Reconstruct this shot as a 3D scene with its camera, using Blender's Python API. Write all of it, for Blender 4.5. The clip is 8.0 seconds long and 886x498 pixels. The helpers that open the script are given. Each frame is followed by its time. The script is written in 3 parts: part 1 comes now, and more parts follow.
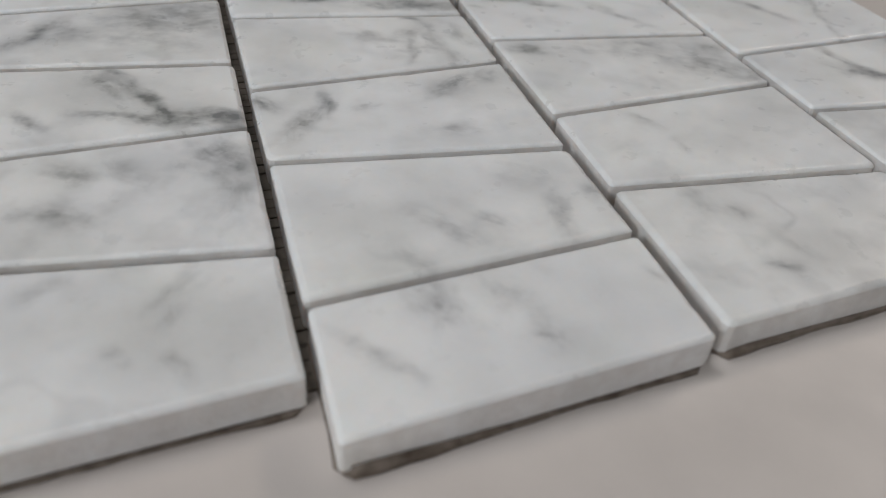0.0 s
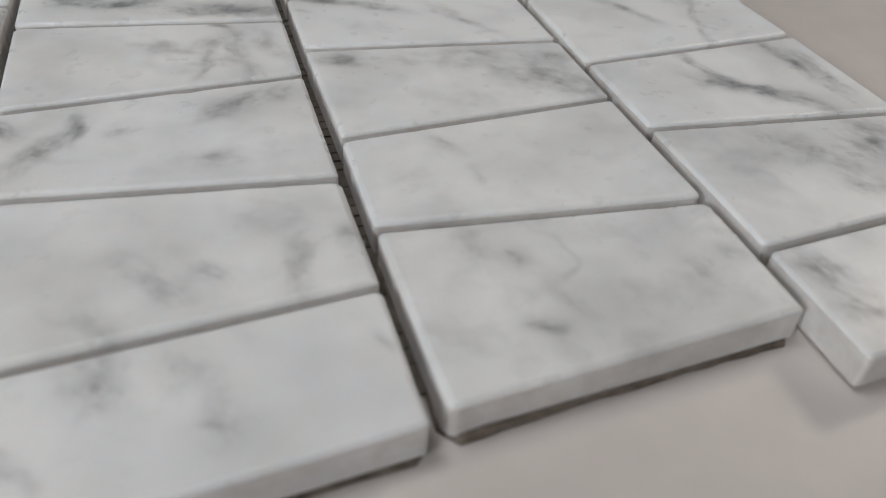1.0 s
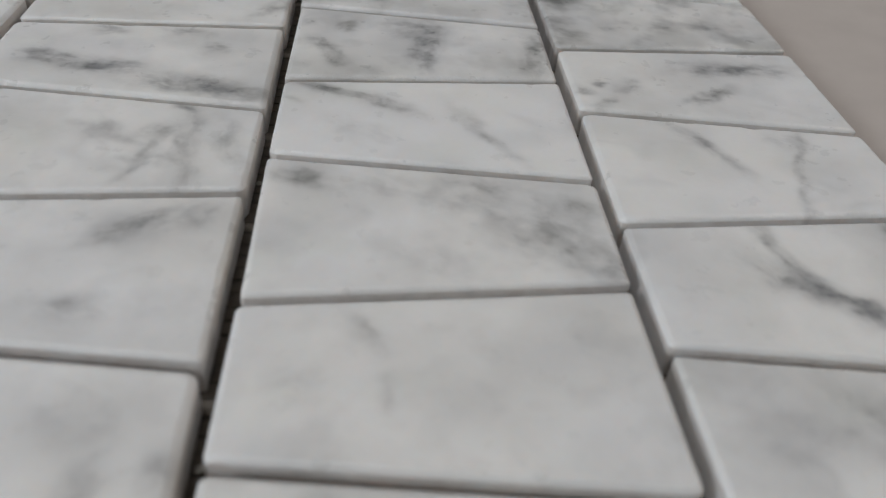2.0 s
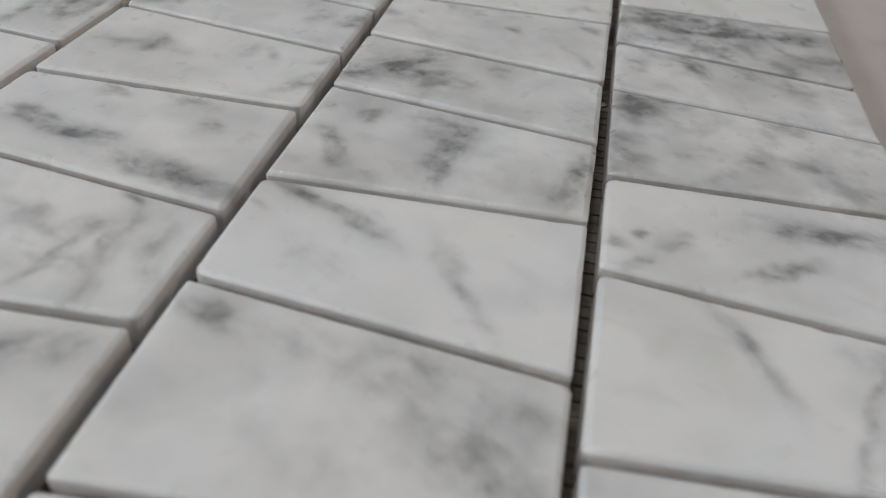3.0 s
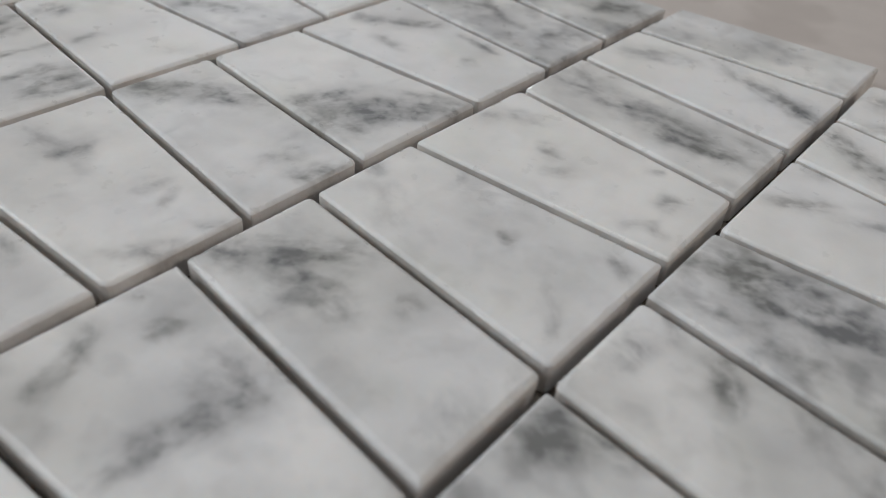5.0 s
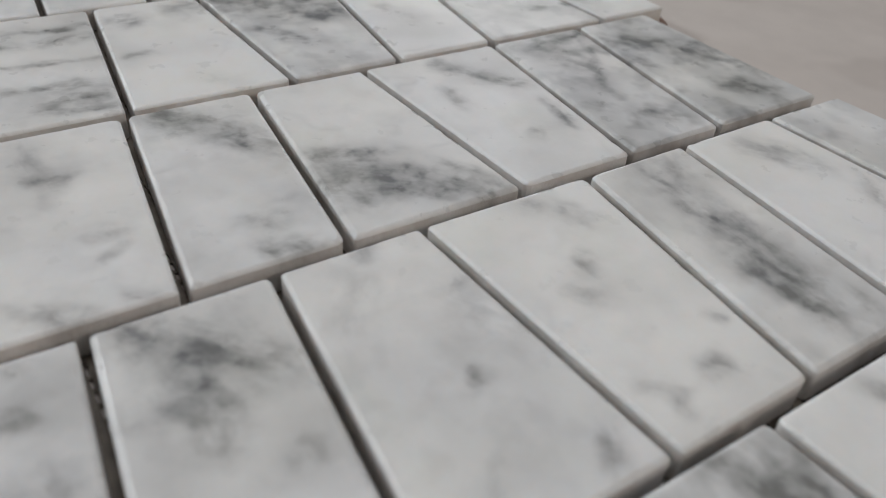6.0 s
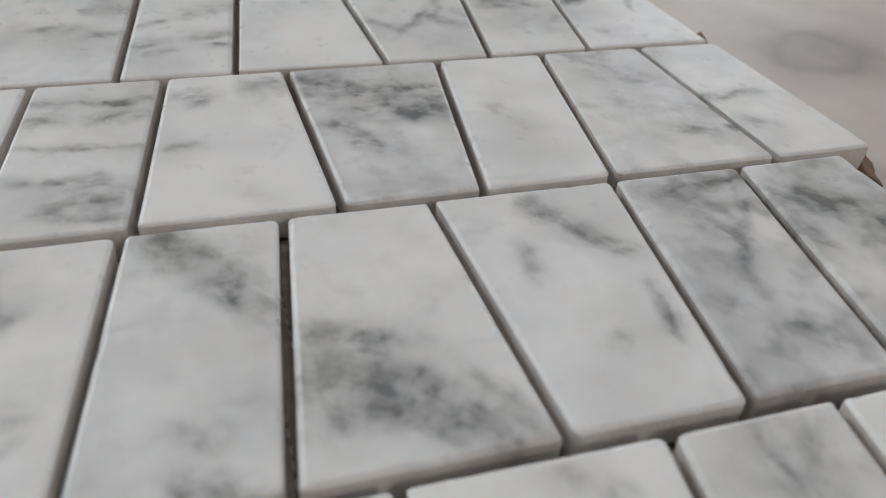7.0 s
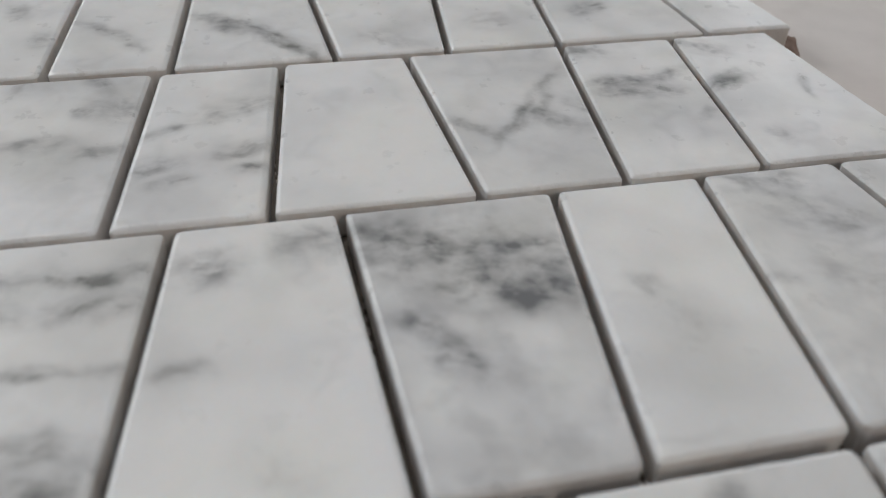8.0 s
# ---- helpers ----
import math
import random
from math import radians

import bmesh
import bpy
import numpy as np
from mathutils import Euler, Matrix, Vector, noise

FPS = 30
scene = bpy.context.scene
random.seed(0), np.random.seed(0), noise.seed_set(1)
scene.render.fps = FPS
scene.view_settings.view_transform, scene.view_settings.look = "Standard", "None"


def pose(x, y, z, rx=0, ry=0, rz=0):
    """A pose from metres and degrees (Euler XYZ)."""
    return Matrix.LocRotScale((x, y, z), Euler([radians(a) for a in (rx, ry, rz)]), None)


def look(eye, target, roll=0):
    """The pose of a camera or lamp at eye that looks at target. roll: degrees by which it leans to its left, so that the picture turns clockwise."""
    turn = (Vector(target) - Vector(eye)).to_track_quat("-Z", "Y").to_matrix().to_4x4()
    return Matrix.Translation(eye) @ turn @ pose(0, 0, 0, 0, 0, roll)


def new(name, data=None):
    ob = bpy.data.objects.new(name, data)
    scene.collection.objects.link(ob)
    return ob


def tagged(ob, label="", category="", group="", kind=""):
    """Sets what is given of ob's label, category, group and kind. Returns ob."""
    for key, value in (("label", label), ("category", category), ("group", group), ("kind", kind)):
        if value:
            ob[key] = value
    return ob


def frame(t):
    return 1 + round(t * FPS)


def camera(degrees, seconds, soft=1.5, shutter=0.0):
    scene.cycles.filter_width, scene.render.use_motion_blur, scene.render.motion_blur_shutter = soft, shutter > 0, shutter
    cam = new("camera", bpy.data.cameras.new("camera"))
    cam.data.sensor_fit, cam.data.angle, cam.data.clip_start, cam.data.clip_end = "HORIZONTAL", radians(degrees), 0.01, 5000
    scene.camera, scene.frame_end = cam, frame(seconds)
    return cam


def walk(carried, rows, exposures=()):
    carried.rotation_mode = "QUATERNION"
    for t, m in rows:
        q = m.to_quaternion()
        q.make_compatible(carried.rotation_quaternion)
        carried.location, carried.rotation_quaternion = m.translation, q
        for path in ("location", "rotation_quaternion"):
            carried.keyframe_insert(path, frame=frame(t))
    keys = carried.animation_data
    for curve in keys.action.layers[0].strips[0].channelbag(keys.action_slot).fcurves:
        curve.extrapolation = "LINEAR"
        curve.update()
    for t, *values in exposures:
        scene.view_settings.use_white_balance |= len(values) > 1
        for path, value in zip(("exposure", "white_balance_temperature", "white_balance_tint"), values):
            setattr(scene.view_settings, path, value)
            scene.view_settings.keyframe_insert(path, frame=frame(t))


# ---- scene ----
# ---- camera and walk ----
cam = camera(58.78, 8.0, soft=1.1)
SCALE = 0.753          # brings the plan to a mosaic sheet of 305 mm
ROWS = [
    (0.0, -0.0082, -0.0096, 0.1010, 51.12, -3.94, -17.38),
    (0.5, 0.0233, -0.0078, 0.0994, 50.87, -3.38, -17.57),
    (1.0, 0.0471, -0.0003, 0.0981, 50.45, -3.42, -17.37),
    (1.2, 0.0619, 0.0078, 0.0975, 50.63, -3.48, -15.19),
    (1.5, 0.0789, 0.0243, 0.0983, 50.42, -4.15, -10.59),
    (1.7, 0.0857, 0.0341, 0.0968, 50.58, -4.24, -7.66),
    (2.8, 0.1250, 0.0829, 0.0982, 51.65, -4.62, 9.00),
    (3.0, 0.1316, 0.0917, 0.0988, 51.83, -4.60, 11.92),
    (3.5, 0.1498, 0.1181, 0.1008, 51.71, -4.41, 19.31),
    (4.0, 0.1667, 0.1467, 0.1037, 51.93, -4.22, 26.81),
    (4.5, 0.1802, 0.1761, 0.1048, 52.18, -3.79, 34.46),
    (4.7, 0.1830, 0.1868, 0.1055, 52.06, -3.85, 36.97),
    (5.8, 0.1838, 0.2466, 0.1027, 52.60, -4.50, 53.73),
    (6.0, 0.1807, 0.2559, 0.1011, 52.64, -4.26, 56.96),
    (6.5, 0.1648, 0.2814, 0.1027, 52.48, -4.07, 65.26),
    (7.0, 0.1400, 0.3099, 0.1047, 52.31, -3.47, 73.80),
    (7.2, 0.1263, 0.3190, 0.1055, 52.30, -3.35, 76.74),
    (7.5, 0.1077, 0.3173, 0.1015, 52.28, -2.87, 76.58),
    (8.0, 0.0610, 0.3214, 0.0981, 51.79, -1.34, 77.88),
]
walk(cam, [(t, pose(SCALE * x, SCALE * y, SCALE * z, rx, ry, rz)) for t, x, y, z, rx, ry, rz in ROWS],
     exposures=[(0.0, -0.25), (0.8, -0.19), (1.5, -0.35), (4.0, -0.28), (6.0, -0.25), (8.0, -0.33)])
cam.data.dof.use_dof = True
cam.data.dof.focus_distance = 0.142
cam.data.dof.aperture_fstop = 21

# ---- world, lights, exposure ----
world = bpy.data.worlds.new("world")
scene.world = world
world.use_nodes = True
sky = world.node_tree.nodes.new("ShaderNodeTexSky")
sky.sky_type, sky.sun_disc = "NISHITA", False
sky.sun_elevation, sky.sun_rotation = radians(35), radians(90)
world.node_tree.links.new(sky.outputs[0], world.node_tree.nodes["Background"].inputs[0])
world.node_tree.nodes["Background"].inputs[1].default_value = 0.1

# the room round the table, its top being z = 0
X0, X1, Y0, Y1, ZF, ZC = -1.7, 2.0, -1.7, 2.1, -0.75, 1.85


def window_light(name, m, width, height, power, colour):
    lamp = bpy.data.lights.new(name, "AREA")
    lamp.shape, lamp.size, lamp.size_y, lamp.energy, lamp.color = "RECTANGLE", width, height, power, colour
    ob = new(name, lamp)
    ob.matrix_basis = m
    return ob


# cool daylight by two bright windows in the west, low warm daylight by a small one in the east, and an added, unseen
# overhead fill in place of ceiling bounce
window_light("window_light", look((X0 + 0.03, -1.0, 0.98), (0, 0.25, 0)), 0.5, 0.5, 24, (0.95, 0.98, 1.0))
window_light("window_light", look((X0 + 0.03, 1.6, 0.27), (0, 0.2, 0.1)), 0.6, 0.4, 5, (0.93, 0.97, 1.0))
window_light("window_light", look((X1 - 0.03, 1.0, 1.4), (0, 0.2, 0)), 0.34, 0.34, 13, (1.0, 0.89, 0.79))
window_light("overhead_fill_light", look((-0.5, 0.45, ZC - 0.03), (-0.2, 0.3, 0)), 0.7, 0.7, 13, (0.965, 0.98, 1.0))

# ---- materials ----


def material(name):
    m = bpy.data.materials.new(name)
    m.use_nodes = True
    nt = m.node_tree
    return m, nt, nt.nodes["Principled BSDF"]


def node(nt, kind, **ins):
    n = nt.nodes.new(kind)
    for key, value in ins.items():
        socket = n.inputs[int(key[1:])] if key[0] == "i" and key[1:].isdigit() else n.inputs[key]
        if isinstance(value, bpy.types.NodeSocket):
            nt.links.new(value, socket)
        else:
            socket.default_value = value
    return n


def sums(nt, op, a, b=0.0, c=None, clamp=False):
    n = node(nt, "ShaderNodeMath", i0=a, i1=b)
    if c is not None:
        n.inputs[2].default_value = c
    n.operation, n.use_clamp = op, clamp
    return n.outputs[0]


def vec(nt, op, a, b=(0, 0, 0)):
    n = node(nt, "ShaderNodeVectorMath", i0=a, i1=b)
    n.operation = op
    return n.outputs[0]


def scaled(nt, a, s):
    n = node(nt, "ShaderNodeVectorMath", i0=a)
    n.operation = "SCALE"
    n.inputs["Scale"].default_value = s
    return n.outputs[0]


def cloud(nt, p, scale, detail=3.0, rough=0.55):
    n = node(nt, "ShaderNodeTexNoise", Vector=p, Scale=scale, Detail=detail, Roughness=rough)
    return n.outputs[0], n.outputs[1]


def remap(nt, v, a, b, c=0.0, d=1.0):
    return node(nt, "ShaderNodeMapRange", i0=v, i1=a, i2=b, i3=c, i4=d).outputs[0]


def mix(nt, f, a, b):
    n = nt.nodes.new("ShaderNodeMix")
    n.data_type = "RGBA"
    for i, v in ((0, f), (6, a), (7, b)):
        if isinstance(v, bpy.types.NodeSocket):
            nt.links.new(v, n.inputs[i])
        else:
            n.inputs[i].default_value = (*v, 1) if isinstance(v, tuple) and len(v) == 3 else v
    return n.outputs[2]


VEINS = 8


def vein_group():
    """One soft vein: a streak of given middle, angle, length, width and strength, all in mm."""
    g = bpy.data.node_groups.new("vein_streak", "ShaderNodeTree")
    for n, kind in (("P", "NodeSocketVector"), ("Place", "NodeSocketVector"), ("Form", "NodeSocketVector")):
        g.interface.new_socket(n, in_out="INPUT", socket_type=kind)
    g.interface.new_socket("Mask", in_out="OUTPUT", socket_type="NodeSocketFloat")
    gi, go = g.nodes.new("NodeGroupInput"), g.nodes.new("NodeGroupOutput")
    place = node(g, "ShaderNodeSeparateXYZ", i0=gi.outputs[1])
    form = node(g, "ShaderNodeSeparateXYZ", i0=gi.outputs[2])
    centre = node(g, "ShaderNodeCombineXYZ", X=place.outputs[0], Y=place.outputs[1])
    p = vec(g, "SUBTRACT", gi.outputs[0], centre.outputs[0])
    turn = node(g, "ShaderNodeVectorRotate", Vector=p, Angle=sums(g, "MULTIPLY", place.outputs[2], -1.0))
    turn.rotation_type = "Z_AXIS"
    q = node(g, "ShaderNodeSeparateXYZ", i0=turn.outputs[0])
    across = sums(g, "DIVIDE", q.outputs[1], form.outputs[1])
    along = sums(g, "DIVIDE", q.outputs[0], form.outputs[0])
    d = sums(g, "ADD", sums(g, "MULTIPLY", across, across), sums(g, "POWER", sums(g, "ABSOLUTE", along), 3.0))
    fall = sums(g, "POWER", 2.718, sums(g, "MULTIPLY", d, -1.0))
    # flecks and filaments that run with the streak, in a soft halo
    seed = sums(g, "ADD", sums(g, "MULTIPLY", place.outputs[0], 3.7), sums(g, "MULTIPLY", place.outputs[1], 5.3))
    grainy = node(g, "ShaderNodeCombineXYZ", X=sums(g, "MULTIPLY", q.outputs[0], 0.20), Y=sums(g, "MULTIPLY", q.outputs[1], 0.36), Z=seed)
    wisps = remap(g, cloud(g, grainy.outputs[0], 1.0, 3, 0.5)[0], 0.38, 0.62, 0.28, 1.35)
    halo = sums(g, "MULTIPLY", sums(g, "POWER", 2.718, sums(g, "MULTIPLY", d, -0.4)), 0.11)
    core = sums(g, "MULTIPLY", sums(g, "MULTIPLY", fall, wisps), 0.85)
    g.links.new(sums(g, "MULTIPLY", sums(g, "ADD", core, halo), form.outputs[2]), go.inputs[0])
    return g


def marble(name, smooth, rough, shine, relief, dust_shade=0.0):
    m, nt, b = material(name)
    at = nt.nodes.new("ShaderNodeTexCoord").outputs["Object"]
    rnd = nt.nodes.new("ShaderNodeObjectInfo").outputs["Random"]
    shift = node(nt, "ShaderNodeCombineXYZ", X=sums(nt, "MULTIPLY", rnd, 37.0), Y=sums(nt, "MULTIPLY", rnd, 91.0), Z=sums(nt, "MULTIPLY", rnd, 53.0))
    p = vec(nt, "ADD", at, shift.outputs[0])
    # the streaks, bent by noise at three scales
    bend = vec(nt, "SUBTRACT", cloud(nt, p, 70, 2)[1], (0.5, 0.5, 0.5))
    fine = vec(nt, "SUBTRACT", cloud(nt, p, 190, 3, 0.5)[1], (0.5, 0.5, 0.5))
    mm = vec(nt, "ADD", scaled(nt, at, 1000.0), vec(nt, "ADD", scaled(nt, bend, 5.0), scaled(nt, fine, 2.8)))
    mm = vec(nt, "MULTIPLY", mm, (1, 1, 0))
    group = vein_group()
    total = 0.0
    for k in range(VEINS):
        v = nt.nodes.new("ShaderNodeGroup")
        v.node_tree = group
        nt.links.new(mm, v.inputs[0])
        for i, end in ((1, "place"), (2, "form")):
            a = nt.nodes.new("ShaderNodeAttribute")
            a.attribute_name = "vein_%d_%s" % (k, end)
            nt.links.new(a.outputs["Vector"], v.inputs[i])
        total = sums(nt, "ADD", v.outputs[0], total)
    broken = remap(nt, cloud(nt, p, 210, 3, 0.5)[0], 0.36, 0.64, 0.5, 1.02)
    full = sums(nt, "SUBTRACT", 1.0, sums(nt, "POWER", 2.718, sums(nt, "MULTIPLY", total, -1.65)))
    fleck = remap(nt, cloud(nt, p, 420, 2, 0.5)[0], 0.54, 0.68, 0.0, 0.12)
    streak = sums(nt, "MULTIPLY", full, sums(nt, "ADD", broken, fleck), clamp=True)
    # faint clouds and thin stray veins on every piece
    soft = remap(nt, cloud(nt, p, 48, 2, 0.45)[0], 0.44, 0.72, 0.0, 0.22)
    ridge = sums(nt, "ABSOLUTE", sums(nt, "SUBTRACT", cloud(nt, p, 34, 3, 0.5)[0], 0.5))
    stray = sums(nt, "MULTIPLY", remap(nt, ridge, 0.0, 0.03, 0.12, 0.0), remap(nt, cloud(nt, p, 60, 2)[0], 0.48, 0.66))
    grain = remap(nt, cloud(nt, p, 900, 3, 0.7)[0], 0.3, 0.7, -0.012, 0.012)
    cloudy = sums(nt, "ADD", soft, sums(nt, "ADD", stray, grain))
    tint = nt.nodes.new("ShaderNodeAttribute")
    tint.attribute_name = "tone"
    flecked = sums(nt, "ADD", remap(nt, cloud(nt, p, 75, 2, 0.5)[0], 0.36, 0.64, 0.3, 1.3), remap(nt, cloud(nt, p, 170, 2, 0.5)[0], 0.5, 0.7, 0.0, 0.8))
    cloudy = sums(nt, "ADD", cloudy, sums(nt, "MULTIPLY", tint.outputs["Fac"], flecked))
    grey = sums(nt, "ADD", streak, cloudy, clamp=True)
    pale = mix(nt, remap(nt, cloud(nt, p, 30, 2)[0], 0.4, 0.6), (0.93, 0.925, 0.91), (0.905, 0.908, 0.915))
    dark = mix(nt, remap(nt, cloud(nt, p, 45, 2)[0], 0.42, 0.58), (0.215, 0.22, 0.228), (0.24, 0.243, 0.235))
    # faint yellowish-green staining
    pale = mix(nt, remap(nt, cloud(nt, p, 65, 2)[0], 0.55, 0.72, 0.0, 0.3), pale, (0.87, 0.885, 0.83))
    base = mix(nt, grey, pale, dark)
    # brownish residue on the cut sides, with their shade painted into the same tint
    if dust_shade:
        base = mix(nt, remap(nt, cloud(nt, p, 260, 4, 0.65)[0], 0.3, 0.65, 0.35 * dust_shade, dust_shade), base, (0.47, 0.41, 0.37))
    nt.links.new(base, b.inputs["Base Color"])
    nt.links.new(remap(nt, cloud(nt, p, 240, 4)[0], 0.3, 0.7, smooth, rough), b.inputs["Roughness"])
    b.inputs["Subsurface Weight"].default_value = 0.55
    b.inputs["Specular IOR Level"].default_value = shine
    b.inputs["Subsurface Radius"].default_value = (0.0030, 0.0027, 0.0025)
    b.inputs["Subsurface Scale"].default_value = 1.0
    bump = node(nt, "ShaderNodeBump", Strength=relief, Distance=0.0004, Height=cloud(nt, p, 1100, 4, 0.7)[0])
    nt.links.new(bump.outputs[0], b.inputs["Normal"])
    return m


def table_paint():
    m, nt, b = material("satin_beige_laminate")
    p = nt.nodes.new("ShaderNodeTexCoord").outputs["Object"]
    big = remap(nt, cloud(nt, p, 9, 3)[0], 0.35, 0.65)
    small = remap(nt, cloud(nt, p, 60, 4)[0], 0.35, 0.7)
    base = mix(nt, big, (0.62, 0.565, 0.53), (0.67, 0.617, 0.582))
    base = mix(nt, sums(nt, "MULTIPLY", small, 0.25), base, (0.47, 0.432, 0.41))
    smudge = remap(nt, cloud(nt, p, 26, 2)[0], 0.62, 0.68, 0.0, 0.35)
    base = mix(nt, smudge, base, (0.46, 0.41, 0.38))
    # a darker ring-shaped mark beyond the sheet, with a wider hazy patch round it
    bend = scaled(nt, vec(nt, "SUBTRACT", cloud(nt, p, 45, 3)[1], (0.5, 0.5, 0.5)), 0.024)
    away = vec(nt, "MULTIPLY", vec(nt, "SUBTRACT", vec(nt, "ADD", p, bend), (-0.102, 0.137, 0.75)), (1.1, 0.9, 0))
    far = node(nt, "ShaderNodeVectorMath", i0=away)
    far.operation = "LENGTH"
    edge = sums(nt, "ABSOLUTE", sums(nt, "SUBTRACT", far.outputs["Value"], 0.0135))
    mark = sums(nt, "ADD", remap(nt, edge, 0.0, 0.006, 0.30, 0.0), remap(nt, far.outputs["Value"], 0.004, 0.036, 0.5, 0.0))
    base = mix(nt, mark, base, (0.25, 0.225, 0.21))
    nt.links.new(base, b.inputs["Base Color"])
    nt.links.new(remap(nt, small, 0, 1, 0.42, 0.55), b.inputs["Roughness"])
    b.inputs["Specular IOR Level"].default_value = 0.3
    bump = node(nt, "ShaderNodeBump", Strength=0.08, Distance=0.0005, Height=cloud(nt, p, 700, 3)[0])
    nt.links.new(bump.outputs[0], b.inputs["Normal"])
    return m


def plain(name, a, c, scale, rough):
    m, nt, b = material(name)
    p = nt.nodes.new("ShaderNodeTexCoord").outputs["Object"]
    nt.links.new(mix(nt, remap(nt, cloud(nt, p, scale, 4)[0], 0.3, 0.7), a, c), b.inputs["Base Color"])
    b.inputs["Roughness"].default_value = rough
    return m


MARBLE = marble("honed_carrara_marble", 0.26, 0.38, 0.22, 0.08)
ARRIS = marble("worn_marble_arris", 0.24, 0.42, 1.0, 0.6)
# same marble for the sides, darkened and warmed to paint in their shade
SAWN_SHADED = marble("sawn_shaded_side", 0.5, 0.65, 0.3, 0.4, 0.45)
TABLE = table_paint()
NET = plain("fibreglass_net", (0.10, 0.082, 0.064), (0.20, 0.17, 0.14), 300, 0.6)
RESIN = plain("dried_brown_adhesive", (0.10, 0.075, 0.055), (0.27, 0.225, 0.19), 420, 0.55)
LUMP = plain("pressed_out_adhesive", (0.20, 0.13, 0.10), (0.34, 0.25, 0.21), 200, 0.6)
GLUE = plain("net_glue", (0.25, 0.23, 0.19), (0.45, 0.43, 0.38), 160, 0.35)
WALL = plain("beige_wall_paint", (0.20, 0.195, 0.19), (0.25, 0.245, 0.24), 3, 0.9)
FLOOR = plain("grey_floor", (0.30, 0.28, 0.26), (0.38, 0.36, 0.33), 4, 0.5)
STEEL = plain("grey_leg_paint", (0.30, 0.30, 0.30), (0.36, 0.36, 0.36), 9, 0.4)

# ---- helpers for meshes ----


def part(name, bm, mat, parent=None, label=""):
    me = bpy.data.meshes.new(name)
    bm.to_mesh(me)
    bm.free()
    me.materials.append(mat)
    ob = new(name, me)
    if parent:
        ob.parent = parent
    return tagged(ob, label)


def box(bm, x0, x1, y0, y1, z0, z1):
    vs = [bm.verts.new((x, y, z)) for z in (z0, z1) for x, y in ((x0, y0), (x1, y0), (x1, y1), (x0, y1))]
    for f in ((3, 2, 1, 0), (4, 5, 6, 7), (0, 1, 5, 4), (1, 2, 6, 5), (2, 3, 7, 6), (3, 0, 4, 7)):
        bm.faces.new([vs[i] for i in f])
    return vs


def boxes(*sizes, bevel=0.0):
    bm = bmesh.new()
    for s in sizes:
        box(bm, *s)
    if bevel:
        bmesh.ops.bevel(bm, geom=bm.edges[:], offset=bevel, segments=2, affect="EDGES", profile=0.5)
    return bm


# ---- the room ----
T = 0.12


def wall(name, across, at, lo, hi, *openings):
    """A wall at a given x or y, with window openings one after another along it."""
    a, c = (at - T, at) if at < 0 else (at, at + T)
    pieces, start = [], lo
    for w0, w1, s0, s1 in openings:
        pieces += [(start, w0, ZF, ZC), (w0, w1, ZF, s0), (w0, w1, s1, ZC)]
        start = w1
    pieces.append((start, hi, ZF, ZC))
    sizes = [(a, c, p, q, r, t) if across == "x" else (p, q, a, c, r, t) for p, q, r, t in pieces]
    label = "plain beige painted wall with a window opening" if openings else "plain beige painted wall"
    return tagged(part(name, boxes(*sizes), WALL), label, "wall", kind="structure")


wall("wall_west", "x", X0, Y0 - T, Y1 + T, (-1.28, -0.72, 0.68, 1.28), (1.28, 1.92, 0.05, 0.49))
wall("wall_east", "x", X1, Y0 - T, Y1 + T, (0.8, 1.2, 1.2, 1.6))
wall("wall_south", "y", Y0, X0, X1)
wall("wall_north", "y", Y1, X0, X1)
tagged(part("floor", boxes((X0 - T, X1 + T, Y0 - T, Y1 + T, ZF - 0.1, ZF)), FLOOR), "plain grey floor", "floor", kind="structure")
CX0, CX1, CY0, CY1 = X0 - T, X1 + T, Y0 - T, Y1 + T
# the opening in the ceiling is made up for the overhead fill lamp
roof = [(CX0, CX1, CY0, 0.1), (CX0, -0.85, 0.1, 0.8), (-0.15, CX1, 0.1, 0.8), (CX0, CX1, 0.8, CY1)]
tagged(part("ceiling", boxes(*[(*r, ZC, ZC + 0.1) for r in roof]), WALL), "plain beige ceiling", "ceiling", kind="structure")

# ---- the table ----
table = tagged(new("table"), "beige satin table with a smooth laminate top", "table")
table.location = (0.05, 0.25, ZF)
LX, LY, H = 0.62, 0.80, -ZF
part("tabletop", boxes((-LX, LX, -LY, LY, H - 0.03, H), bevel=0.004), TABLE, table)
for sx in (-1, 1):
    for sy in (-1, 1):
        cx, cy = sx * (LX - 0.06), sy * (LY - 0.06)
        part("leg", boxes((cx - 0.025, cx + 0.025, cy - 0.025, cy + 0.025, 0, H - 0.0305), bevel=0.003), STEEL, table)

